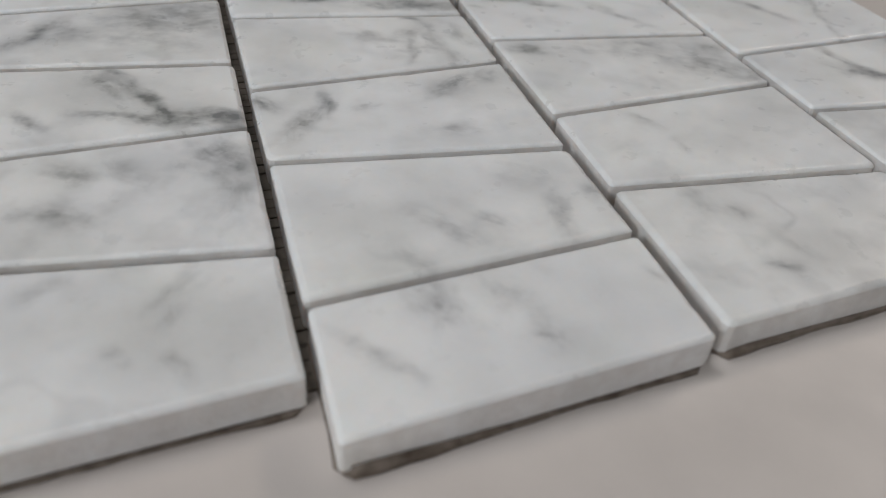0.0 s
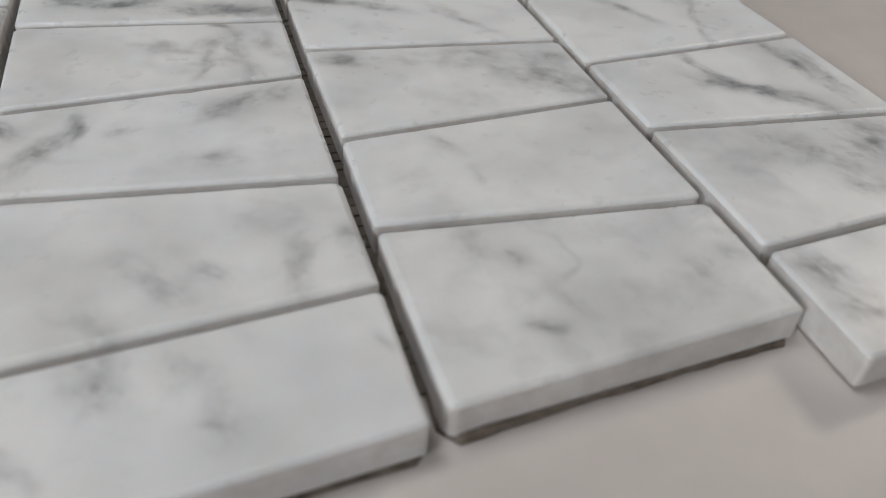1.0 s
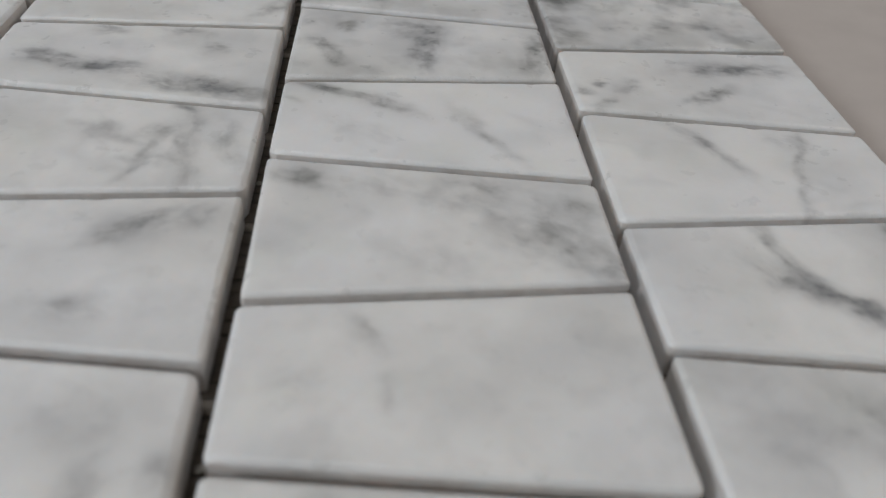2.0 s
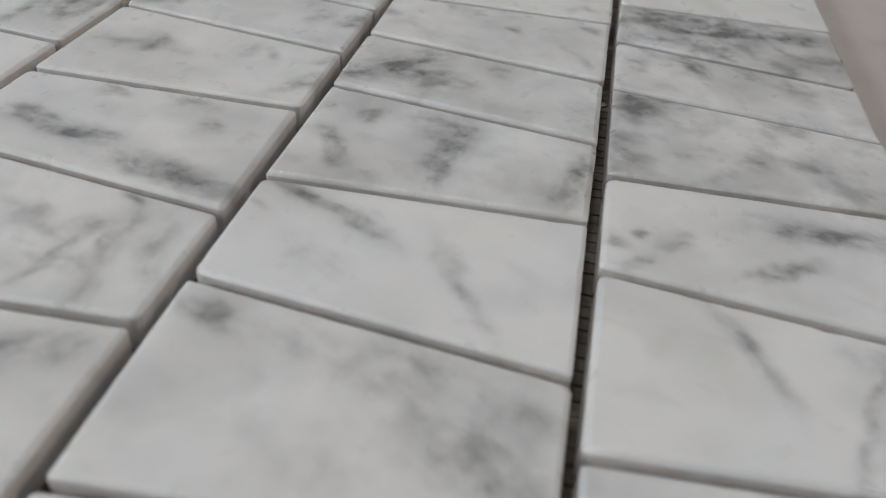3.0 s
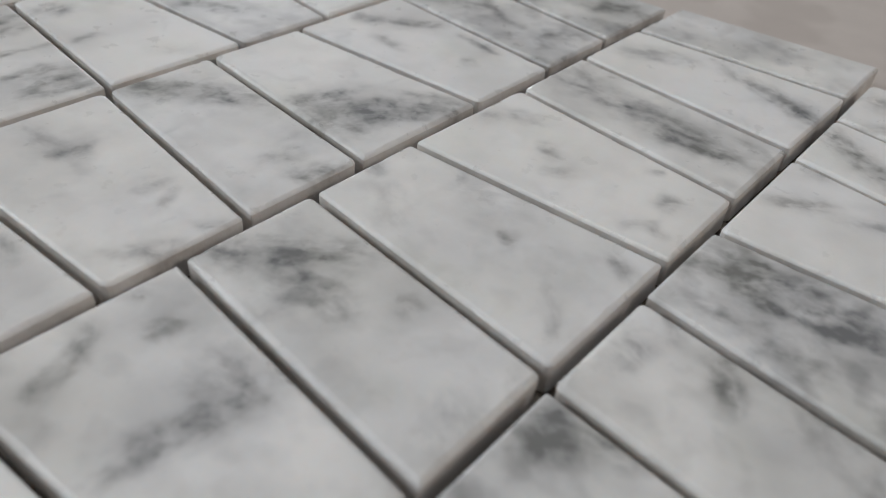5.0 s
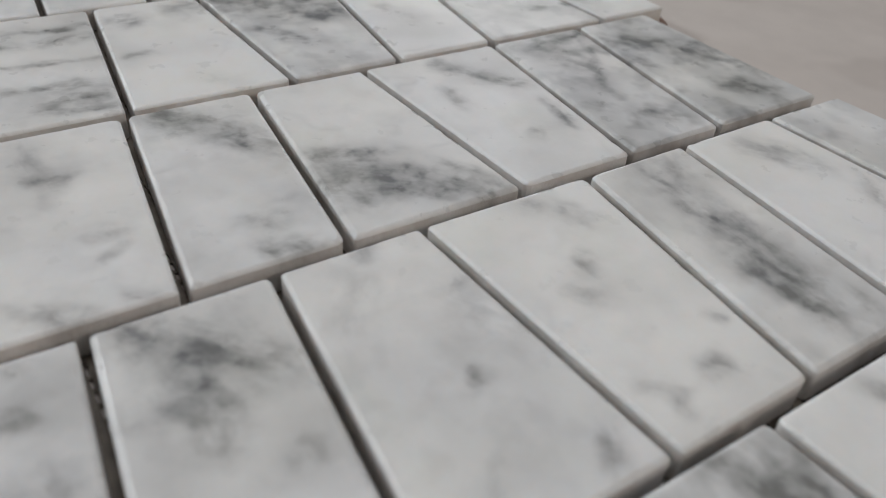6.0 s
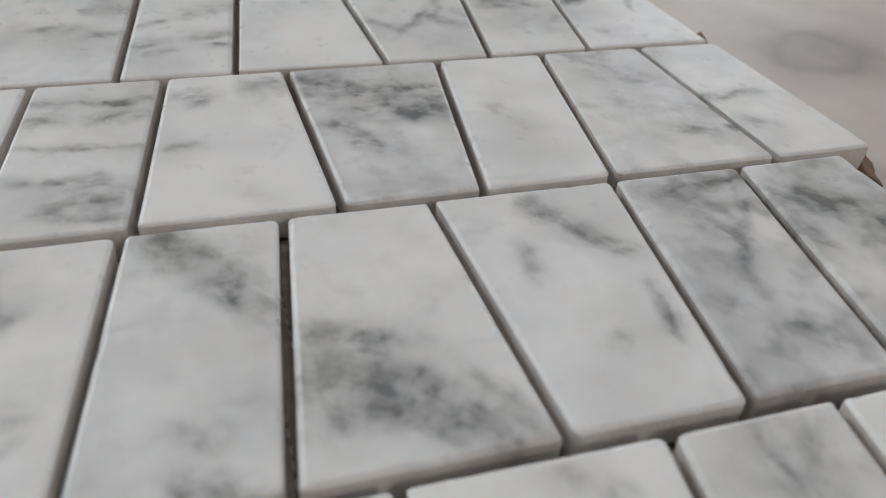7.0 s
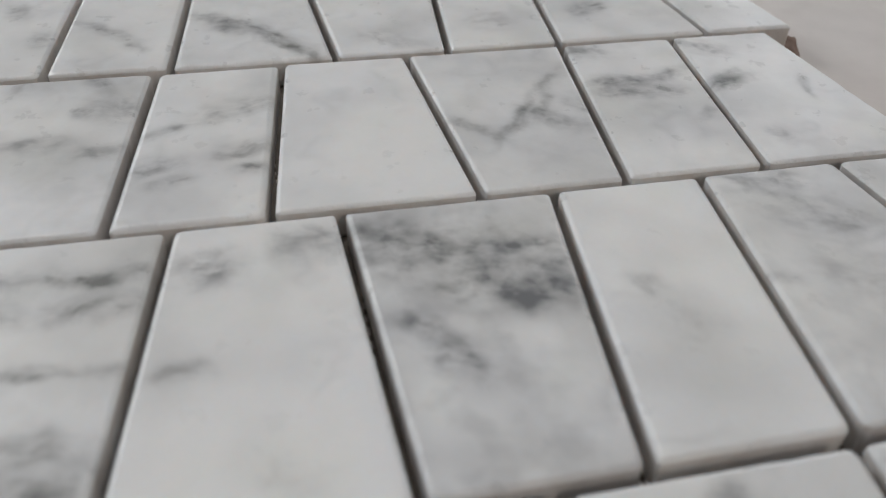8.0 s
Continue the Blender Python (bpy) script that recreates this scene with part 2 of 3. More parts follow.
# ---- the mosaic sheet ----
# Six columns of marble pieces. In each column the joints cross at a slant: their heights at the column's
# two sides, from the sheet's near end, in plan millimetres.
COLUMN_WIDTH, PITCH, GAP = 66.7, 69.3, 2.0
TOP, UNDER = 0.0085 * SCALE, 0.0008 * SCALE
sheet = tagged(new("mosaic_sheet"), "white and grey marble mosaic sheet of slanted tiles on mesh", "mosaic sheet")
streaks = {}
tones = {("A", 9): 0.16, ("A", 10): 0.1, ("D", 5): 0.3, ("D", 7): 0.40, ("D", 6): 0.2, ("A", 7): 0.22, ("B", 9): 0.33, ("B", 10): 0.33, ("C", 0): 0.16, ("C", 2): 0.1, ("C", 4): 0.16,
         ("C", 5): 0.15, ("C", 6): 0.12, ("C", 1): 0.1, ("A", 1): 0.15, ("A", 3): 0.14, ("C", 10): 0.22, ("B", 2): 0.09, ("C", 8): 0.16, ("A", 5): 0.1, ("D", 0): 0.14,
         ("Z", 5): 0.12, ("Y", 6): 0.1, ("A", 6): 0.01, ("A", 8): 0.01, ("Z", 7): 0.02, ("C", 3): 0.02, ("C", 7): 0.03, ("C", 9): 0.03, ("D", 3): 0.02, ("B", 0): 0.03}


def vein(column, k, x, y, angle, length, width, strength):
    """A grey streak in piece k of a column: place and form in mm from the piece's middle, angle in degrees."""
    streaks.setdefault((column, k), []).append((x, y, radians(angle), length, width, strength))


# (streaks)
vein("Y", 4, -8.6, 4.4, -76, 1.9, 2.8, 0.48)
vein("Y", 4, 7.4, 11.2, -76, 2.3, 2.4, 0.42)
vein("Y", 5, 5.3, -4.0, 53, 7.2, 1.1, 0.54)
vein("Y", 5, 14.1, 4.2, 32, 2.6, 1.0, 0.48)
vein("Y", 6, 6.0, -3.0, 51, 10.8, 1.6, 0.72)
vein("Y", 6, 17.7, 7.7, 34, 8.4, 1.2, 0.90)
vein("Y", 6, 8.2, -4.7, 62, 3.6, 1.6, 0.60)
vein("Y", 7, 17.9, -1.0, 56, 5.7, 2.6, 0.24)
vein("Y", 8, 11.7, -2.3, -79, 5.3, 3.3, 0.24)
vein("Y", 9, 8.4, -5.3, -77, 4.0, 1.9, 0.84)
vein("Z", 5, -11.5, 12.1, 48, 5.4, 3.1, 0.36)
vein("Z", 5, 2.6, 10.3, -82, 3.1, 1.2, 0.95)
vein("Z", 5, -0.8, -0.7, -84, 4.7, 1.4, 0.42)
vein("Z", 5, -21.9, 7.6, 32, 3.7, 1.1, 0.60)
vein("Z", 5, -22.8, -6.1, -22, 3.8, 1.3, 0.30)
vein("Z", 5, -11.2, 6.6, -77, 2.0, 1.2, 0.60)
vein("Z", 6, -8.2, 4.9, -78, 7.7, 2.4, 0.42)
vein("Z", 6, 9.6, -7.8, -71, 3.4, 1.2, 0.84)
vein("Z", 6, 5.4, 6.6, -77, 4.1, 1.5, 0.54)
vein("Z", 6, -1.6, -6.5, -64, 3.5, 1.2, 0.60)
vein("Z", 6, 11.9, 7.9, 62, 2.4, 1.1, 0.95)
vein("Z", 6, 13.0, -4.5, -76, 2.6, 0.9, 0.72)
vein("Z", 8, -0.5, 2.0, -35, 13.3, 0.7, 0.54)
vein("Z", 8, 3.7, 4.4, 38, 5.3, 1.2, 0.60)
vein("Z", 8, 5.4, -8.7, 38, 6.6, 0.8, 0.48)
vein("Z", 8, -1.8, 5.6, -21, 6.2, 0.7, 0.48)
vein("Z", 8, 5.3, -0.2, -49, 5.0, 1.1, 0.36)
vein("Z", 8, 0.0, 11.0, 34, 2.8, 1.3, 0.48)
vein("Z", 8, 7.2, 13.3, -86, 4.8, 1.9, 0.18)
vein("Z", 9, -6.0, -2.4, 81, 5.4, 1.8, 0.95)
vein("Z", 9, -20.9, -5.5, 69, 3.8, 2.1, 0.72)
vein("Z", 9, -2.4, -0.4, 87, 7.4, 1.5, 0.48)
vein("Z", 9, -8.7, 6.8, -67, 5.7, 1.2, 0.54)
vein("Z", 9, 7.0, 7.6, 49, 1.2, 1.8, 0.24)
vein("Z", 10, -20.0, -7.2, 47, 5.6, 1.7, 0.72)
vein("Z", 10, -5.2, -6.2, -76, 4.2, 1.6, 0.95)
vein("Z", 10, -3.3, -9.8, -79, 3.0, 1.3, 0.72)
vein("Z", 10, 0.1, 5.5, -18, 4.0, 0.8, 0.60)
vein("Z", 10, 17.0, -9.5, -76, 1.8, 1.5, 0.36)
vein("A", 0, 11.7, 5.0, 60, 4.9, 1.7, 0.27)
vein("A", 0, -5.1, 10.4, 23, 3.0, 1.7, 0.27)
vein("A", 0, 3.5, -3.6, 2, 1.9, 1.2, 0.27)
vein("A", 0, 11.8, -7.2, -61, 2.9, 0.8, 0.27)
vein("A", 1, 20.6, 7.2, -48, 6.2, 3.3, 0.48)
vein("A", 1, 20.3, -6.5, 70, 7.8, 2.2, 0.30)
vein("A", 1, -3.6, -3.8, -31, 4.6, 1.7, 0.42)
vein("A", 1, 6.4, 5.1, -57, 4.8, 1.7, 0.30)
vein("A", 1, -2.8, 7.0, -37, 3.9, 1.4, 0.42)
vein("A", 2, 18.6, -9.2, -17, 6.5, 2.2, 0.95)
vein("A", 2, 5.2, -5.9, -23, 7.0, 1.2, 0.72)
vein("A", 2, 2.7, 5.4, -58, 7.9, 1.8, 0.42)
vein("A", 2, 11.1, -3.4, -68, 6.5, 0.9, 0.90)
vein("A", 2, 6.1, 6.8, -60, 7.5, 1.0, 0.72)
vein("A", 2, -10.2, -4.3, -52, 4.3, 0.9, 0.54)
vein("A", 3, 13.7, 6.7, 0, 11.2, 5.3, 0.48)
vein("A", 3, -10.6, 1.9, 46, 7.2, 1.4, 0.72)
vein("A", 3, 7.8, -3.7, -23, 11.4, 2.4, 0.24)
vein("A", 3, -7.9, 2.0, 28, 3.7, 2.9, 0.48)
vein("A", 5, -16.8, 0.7, 83, 13.2, 1.3, 0.66)
vein("A", 5, 11.7, 1.6, 79, 8.7, 1.4, 0.90)
vein("A", 5, -10.2, 1.5, -90, 11.5, 1.4, 0.60)
vein("A", 5, 17.2, 3.0, -85, 4.9, 1.8, 0.84)
vein("A", 5, 0.3, 1.3, 83, 9.7, 0.8, 0.60)
vein("A", 5, 21.0, 1.7, 85, 6.0, 1.1, 0.72)
vein("A", 6, -15.6, -6.5, -90, 4.0, 2.4, 0.78)
vein("A", 6, -19.6, 7.8, 85, 4.3, 2.3, 0.60)
vein("A", 6, 2.9, -8.3, -88, 2.9, 1.1, 0.42)
vein("A", 6, 19.4, 2.9, 59, 3.8, 1.8, 0.12)
vein("A", 7, -13.2, 0.8, 74, 13.4, 3.2, 0.84)
vein("A", 7, -4.5, 5.2, 73, 8.5, 2.1, 0.90)
vein("A", 7, -19.1, -10.1, 55, 3.7, 2.1, 0.60)
vein("A", 7, -4.2, 8.5, -54, 4.2, 1.5, 0.60)
vein("A", 7, 7.1, -5.8, 61, 3.0, 1.7, 0.66)
vein("A", 7, 1.5, -7.5, 44, 3.7, 1.4, 0.48)
vein("A", 8, -2.3, -4.3, 42, 2.7, 1.4, 0.36)
vein("A", 8, 6.4, -1.3, 47, 3.3, 2.7, 0.12)
vein("A", 9, -22.8, -2.2, 68, 5.5, 2.1, 0.95)
vein("A", 9, -12.3, 1.6, 66, 8.7, 2.7, 0.30)
vein("A", 9, 3.2, 2.3, 74, 8.2, 3.2, 0.24)
vein("A", 9, 12.2, 4.4, 62, 5.0, 1.8, 0.54)
vein("A", 9, 14.9, 14.5, 35, 2.1, 1.2, 0.84)
vein("A", 9, 6.9, 14.5, 42, 1.6, 1.4, 0.60)
vein("A", 9, 0.4, -11.5, 73, 2.2, 0.8, 0.60)
vein("A", 10, 0.9, -5.0, -89, 7.6, 1.2, 0.95)
vein("A", 10, 12.7, -6.3, 39, 3.6, 1.6, 0.60)
vein("B", 0, -8.6, 5.2, -75, 5.0, 2.1, 0.48)
vein("B", 0, 1.4, 4.2, -71, 5.7, 2.0, 0.19)
vein("B", 0, -19.9, 0.4, -43, 3.9, 1.0, 0.43)
vein("B", 0, 4.2, -3.6, -54, 2.7, 1.5, 0.38)
vein("B", 0, -15.8, -4.6, -48, 2.8, 0.8, 0.38)
vein("B", 0, 22.1, 4.7, -82, 2.1, 0.9, 0.24)
vein("B", 1, -1.9, -5.4, -49, 5.9, 1.5, 0.34)
vein("B", 1, 15.9, -6.1, 73, 5.6, 1.2, 0.38)
vein("B", 1, 14.0, 6.0, -24, 4.1, 2.8, 0.14)
vein("B", 1, 5.0, -5.5, -56, 2.5, 1.1, 0.58)
vein("B", 1, 24.1, -2.0, -51, 3.0, 1.3, 0.38)
vein("B", 1, -8.8, -10.4, -41, 2.9, 1.2, 0.24)
vein("B", 2, -17.0, -0.3, 55, 6.1, 1.2, 0.90)
vein("B", 2, 15.1, 8.8, 26, 6.7, 1.8, 0.54)
vein("B", 2, -23.6, 7.4, -66, 3.7, 1.3, 0.72)
vein("B", 2, 8.3, -8.1, -20, 4.4, 1.3, 0.42)
vein("B", 2, -13.1, 5.3, -88, 4.1, 0.7, 0.78)
vein("B", 2, -6.0, 2.4, 23, 2.1, 1.2, 0.48)
vein("B", 3, 15.1, 0.4, -82, 10.9, 1.1, 0.42)
vein("B", 3, 21.7, -0.3, -68, 7.1, 1.4, 0.30)
vein("B", 3, 9.3, -5.2, 19, 4.7, 1.2, 0.48)
vein("B", 3, 9.5, -2.6, 75, 6.7, 0.8, 0.48)
vein("B", 3, 3.3, 2.2, -26, 6.2, 1.0, 0.30)
vein("B", 3, 9.6, 3.5, 22, 2.6, 1.3, 0.42)
vein("B", 3, 1.1, 4.0, 46, 2.2, 1.4, 0.36)
vein("B", 3, 12.9, 11.1, -14, 1.5, 0.7, 0.60)
vein("B", 4, 13.5, -10.8, -7, 10.0, 2.0, 0.60)
vein("B", 4, -4.5, -4.7, -0, 5.2, 1.7, 0.95)
vein("B", 4, -13.2, -2.9, -21, 5.2, 1.6, 0.95)
vein("B", 4, 14.7, -9.2, -13, 5.7, 1.4, 0.60)
vein("B", 4, 7.4, 11.0, -18, 4.6, 1.6, 0.42)
vein("B", 4, 13.9, 4.9, 20, 2.0, 1.6, 0.54)
vein("B", 4, -7.1, 10.8, -21, 2.8, 1.0, 0.48)
vein("B", 4, -7.3, 9.7, 2, 2.7, 1.1, 0.42)
vein("B", 5, -22.3, 0.2, 2, 16.7, 1.6, 0.18)
vein("B", 5, 22.3, -4.8, 54, 4.6, 1.5, 0.60)
vein("B", 5, -10.0, 2.4, 61, 2.6, 1.5, 0.66)
vein("B", 5, 7.8, 6.0, 76, 2.9, 1.3, 0.48)
vein("B", 5, -14.0, 0.0, 6, 3.9, 1.7, 0.24)
vein("B", 5, 12.9, 5.1, -67, 3.3, 1.0, 0.36)
vein("B", 5, -10.2, 2.1, 83, 2.9, 1.1, 0.36)
vein("B", 5, 24.2, 6.4, 59, 2.0, 1.1, 0.42)
vein("B", 6, -10.8, 5.9, 39, 12.4, 3.0, 0.60)
vein("B", 6, -17.4, 1.6, 34, 11.3, 1.6, 0.54)
vein("B", 6, -23.1, -2.1, 29, 4.9, 2.4, 0.60)
vein("B", 6, 23.7, 0.8, 68, 4.4, 2.1, 0.66)
vein("B", 6, -18.6, -3.6, 41, 3.7, 2.3, 0.36)
vein("B", 6, 15.5, 0.8, 76, 4.1, 1.8, 0.30)
vein("B", 6, 23.2, -3.0, 30, 1.9, 0.8, 0.54)
vein("B", 6, 14.6, -0.7, 39, 3.1, 1.1, 0.24)
vein("B", 7, 14.0, -1.5, 57, 11.5, 2.0, 0.65)
vein("B", 7, 13.6, -9.3, 62, 6.0, 3.8, 0.52)
vein("B", 7, 17.0, 3.0, 40, 8.5, 2.0, 0.65)
vein("B", 7, 19.5, 1.0, 66, 9.8, 1.5, 0.60)
vein("B", 7, 3.6, -8.3, 61, 6.0, 2.5, 0.56)
vein("B", 7, 11.0, -12.5, 13, 5.6, 2.6, 0.43)
vein("B", 7, 2.7, -6.0, 67, 7.6, 0.9, 0.56)
vein("B", 7, 17.9, 10.2, 27, 5.9, 1.0, 0.48)
vein("B", 8, -9.4, 7.7, 32, 4.8, 1.7, 0.72)
vein("B", 8, -15.2, 4.1, 27, 4.2, 2.0, 0.54)
vein("B", 8, 7.9, 9.9, -1, 4.7, 1.1, 0.78)
vein("B", 8, -20.5, 0.3, 36, 2.7, 1.8, 0.72)
vein("B", 8, -7.0, -5.2, -6, 4.3, 1.2, 0.42)
vein("B", 8, 11.9, 1.0, 38, 1.6, 1.4, 0.42)
vein("B", 9, -21.2, 6.0, -89, 11.9, 2.5, 0.66)
vein("B", 9, -9.6, 1.8, 34, 5.4, 2.3, 0.48)
vein("B", 9, -7.5, 5.1, -32, 10.2, 0.9, 0.48)
vein("B", 9, 16.3, 1.1, 50, 4.4, 1.3, 0.66)
vein("B", 9, 8.7, -8.4, 29, 2.9, 1.5, 0.36)
vein("B", 10, -9.9, -0.3, 55, 11.0, 2.7, 0.90)
vein("B", 10, 3.1, 10.7, 8, 9.8, 2.4, 0.78)
vein("B", 10, 15.2, 1.8, 56, 5.9, 2.2, 0.54)
vein("B", 10, -3.1, -10.4, 29, 4.5, 2.0, 0.42)
vein("C", 0, 16.1, -3.0, -57, 3.6, 2.5, 0.20)
vein("C", 0, -12.2, 9.2, -84, 4.9, 1.8, 0.17)
vein("C", 0, -9.4, -7.6, -28, 2.6, 1.0, 0.39)
vein("C", 0, 23.2, 10.5, 18, 4.9, 1.6, 0.12)
vein("C", 0, -4.1, -2.6, -82, 3.7, 1.5, 0.12)
vein("C", 0, -7.3, 5.8, -71, 1.9, 1.2, 0.27)
vein("C", 0, 21.8, -0.5, -59, 2.3, 1.3, 0.20)
vein("C", 1, -16.7, -0.8, 27, 3.9, 2.5, 0.09)
vein("C", 1, -9.1, 6.3, -59, 2.8, 0.9, 0.27)
vein("C", 1, 23.9, -9.7, -78, 2.8, 1.8, 0.12)
vein("C", 1, -7.3, -2.9, 87, 2.5, 0.7, 0.23)
vein("C", 2, 18.1, -3.2, -32, 8.9, 3.6, 0.36)
vein("C", 2, 1.8, 6.3, -16, 12.5, 2.1, 0.22)
vein("C", 2, 20.8, -7.5, -25, 4.6, 1.6, 0.45)
vein("C", 2, 9.3, 8.6, -19, 6.8, 1.5, 0.32)
vein("C", 2, 21.5, 4.6, -16, 4.1, 1.7, 0.32)
vein("C", 2, -19.8, 10.2, -21, 4.3, 1.3, 0.32)
vein("C", 2, -1.5, -7.7, -41, 5.6, 2.3, 0.11)
vein("C", 2, -19.8, 11.1, -23, 2.2, 1.7, 0.36)
vein("C", 3, -12.4, 6.9, -28, 9.0, 1.1, 0.72)
vein("C", 3, -13.6, 7.6, -23, 8.6, 0.8, 0.72)
vein("C", 3, -11.6, -4.1, -42, 5.6, 2.4, 0.14)
vein("C", 3, 11.0, -6.6, -51, 7.7, 0.8, 0.24)
vein("C", 3, 9.9, -4.0, -61, 10.5, 0.7, 0.12)
vein("C", 3, 6.3, 0.6, -61, 5.7, 0.9, 0.17)
vein("C", 3, -23.4, 4.6, -42, 1.5, 0.7, 0.48)
vein("C", 4, 1.2, -0.2, 84, 9.0, 1.7, 0.78)
vein("C", 4, 23.1, -0.1, 78, 8.8, 2.0, 0.54)
vein("C", 4, -1.6, 8.8, 13, 4.6, 3.0, 0.54)
vein("C", 4, -18.7, -3.4, -59, 5.0, 1.1, 0.60)
vein("C", 4, -14.3, 7.3, 59, 2.5, 1.6, 0.66)
vein("C", 4, -23.3, 9.4, 28, 1.9, 1.3, 0.60)
vein("C", 5, -15.1, 3.2, 44, 8.2, 2.9, 0.72)
vein("C", 5, -7.2, -1.6, 15, 6.1, 2.4, 0.60)
vein("C", 5, -19.1, -3.6, 37, 6.6, 1.4, 0.54)
vein("C", 5, -20.7, -4.3, 14, 4.4, 1.9, 0.42)
vein("C", 5, 22.7, -5.2, -40, 4.7, 2.2, 0.24)
vein("C", 5, 4.8, 6.4, 1, 2.3, 1.4, 0.48)
vein("C", 5, -9.1, -8.3, 78, 2.9, 1.7, 0.24)
vein("C", 5, -8.3, -1.1, 25, 2.4, 1.2, 0.42)
vein("C", 6, -2.7, 13.2, 25, 8.1, 5.1, 0.18)
vein("C", 6, -14.8, -3.8, -30, 5.6, 2.5, 0.18)
vein("C", 6, -25.0, 2.5, -25, 3.5, 1.0, 0.54)
vein("C", 6, 20.7, 8.3, -32, 3.2, 1.1, 0.54)
vein("C", 6, 19.1, -7.0, -56, 4.9, 0.9, 0.30)
vein("C", 6, 4.8, 1.9, 23, 1.3, 1.8, 0.42)
vein("C", 6, 3.5, 2.8, -21, 1.6, 0.8, 0.42)
vein("C", 6, -10.9, 10.1, -65, 2.5, 0.9, 0.24)
vein("C", 7, -16.8, 7.6, 13, 3.4, 1.9, 0.48)
vein("C", 7, 17.9, 2.2, -1, 2.2, 1.6, 0.60)
vein("C", 7, -6.6, 0.6, 21, 1.9, 2.0, 0.48)
vein("C", 7, 16.6, -7.3, 53, 2.6, 1.3, 0.36)
vein("C", 7, -22.5, 3.2, 38, 2.1, 1.9, 0.30)
vein("C", 7, -1.8, -4.0, 47, 2.6, 1.4, 0.30)
vein("C", 7, 10.6, 9.2, 13, 1.7, 1.2, 0.54)
vein("C", 7, 19.8, -7.1, -27, 2.2, 0.9, 0.48)
vein("C", 8, -12.0, 1.5, -3, 12.5, 2.2, 0.46)
vein("C", 8, 8.0, -0.5, -6, 14.0, 2.8, 0.49)
vein("C", 8, 14.0, -4.2, 4, 9.0, 1.5, 0.46)
vein("C", 8, -2.0, 4.5, -8, 8.0, 1.2, 0.32)
vein("C", 8, -19.0, 6.0, -20, 5.0, 2.4, 0.23)
vein("C", 8, 20.0, 3.5, -12, 5.0, 1.2, 0.29)
vein("C", 9, 11.6, 4.5, -25, 11.7, 2.2, 0.60)
vein("C", 9, 18.0, 1.4, -35, 7.0, 2.5, 0.72)
vein("C", 9, -14.2, 2.2, 35, 6.3, 2.5, 0.42)
vein("D", 0, -20.2, 2.0, -68, 3.7, 2.3, 0.66)
vein("D", 0, -19.7, -4.3, -41, 3.2, 2.2, 0.60)
vein("D", 0, -21.1, 6.3, -79, 2.2, 1.4, 0.36)
vein("D", 1, 11.5, 6.4, -59, 4.2, 4.4, 0.54)
vein("D", 1, 0.5, 3.1, -43, 5.3, 2.9, 0.42)
vein("D", 1, -10.0, 3.7, 13, 8.9, 2.6, 0.14)
vein("D", 1, 0.5, -6.5, -62, 3.9, 2.3, 0.36)
vein("D", 2, -0.5, -1.5, -36, 8.8, 1.5, 0.95)
vein("D", 2, 16.9, 3.8, -85, 10.9, 1.1, 0.90)
vein("D", 2, -3.8, 6.8, -68, 9.3, 0.9, 0.84)
vein("D", 2, 5.0, -6.2, -42, 7.9, 1.3, 0.72)
vein("D", 2, 20.2, 1.3, -88, 7.5, 1.1, 0.72)
vein("D", 3, 7.5, -3.3, 73, 12.0, 0.7, 0.48)
vein("D", 3, -5.3, 5.0, -58, 7.0, 1.1, 0.42)
vein("D", 3, 9.2, 8.8, 1, 3.0, 1.5, 0.48)
vein("D", 3, -4.0, 3.9, -58, 6.0, 0.7, 0.16)
vein("D", 4, 9.4, 6.7, 4, 9.5, 1.8, 0.78)
vein("D", 4, 1.1, -4.9, 33, 5.7, 0.8, 0.72)
vein("D", 4, -13.9, -2.6, 45, 3.0, 1.1, 0.90)
vein("D", 4, -20.2, -10.1, 47, 2.5, 0.7, 0.72)
vein("D", 4, -23.1, -5.3, 51, 1.2, 1.0, 0.72)
vein("D", 4, -19.5, -2.2, 43, 1.3, 0.7, 0.60)
vein("D", 5, -17.9, 14.2, 16, 5.7, 2.2, 0.54)
vein("D", 5, -20.3, 8.6, -19, 2.9, 2.7, 0.60)
vein("D", 5, -21.6, -8.7, -38, 3.9, 2.3, 0.48)
vein("D", 5, 7.9, 11.9, 12, 3.8, 2.7, 0.36)
vein("D", 5, 10.3, -1.6, -42, 3.4, 2.1, 0.30)
vein("D", 5, 1.1, -2.5, -11, 1.7, 1.9, 0.54)
vein("D", 6, 2.2, 11.0, -8, 6.2, 3.1, 0.54)
vein("D", 6, -20.9, 3.0, -6, 2.2, 2.9, 0.72)
vein("D", 6, -9.7, 6.8, -60, 4.6, 1.5, 0.66)
vein("D", 6, 11.7, 3.1, -51, 3.1, 1.7, 0.54)
vein("D", 6, -18.8, 11.3, -40, 3.2, 1.5, 0.60)
vein("D", 7, -15.5, 6.0, 21, 10.2, 3.1, 0.72)
vein("D", 7, 6.3, 5.7, 6, 9.2, 3.0, 0.66)
vein("D", 7, -5.5, 2.7, 6, 9.6, 2.6, 0.60)
vein("D", 7, -5.4, -7.6, -0, 5.4, 2.0, 0.48)
vein("D", 7, -15.6, -6.5, 11, 5.6, 1.8, 0.42)
vein("D", 8, -17.9, 3.3, 38, 4.4, 1.5, 0.84)
vein("D", 8, -3.4, 7.7, 32, 7.2, 1.5, 0.48)
vein("D", 8, -19.8, 15.8, 9, 2.5, 1.8, 0.48)
vein("D", 9, -17.4, 2.7, -40, 8.9, 2.1, 0.90)
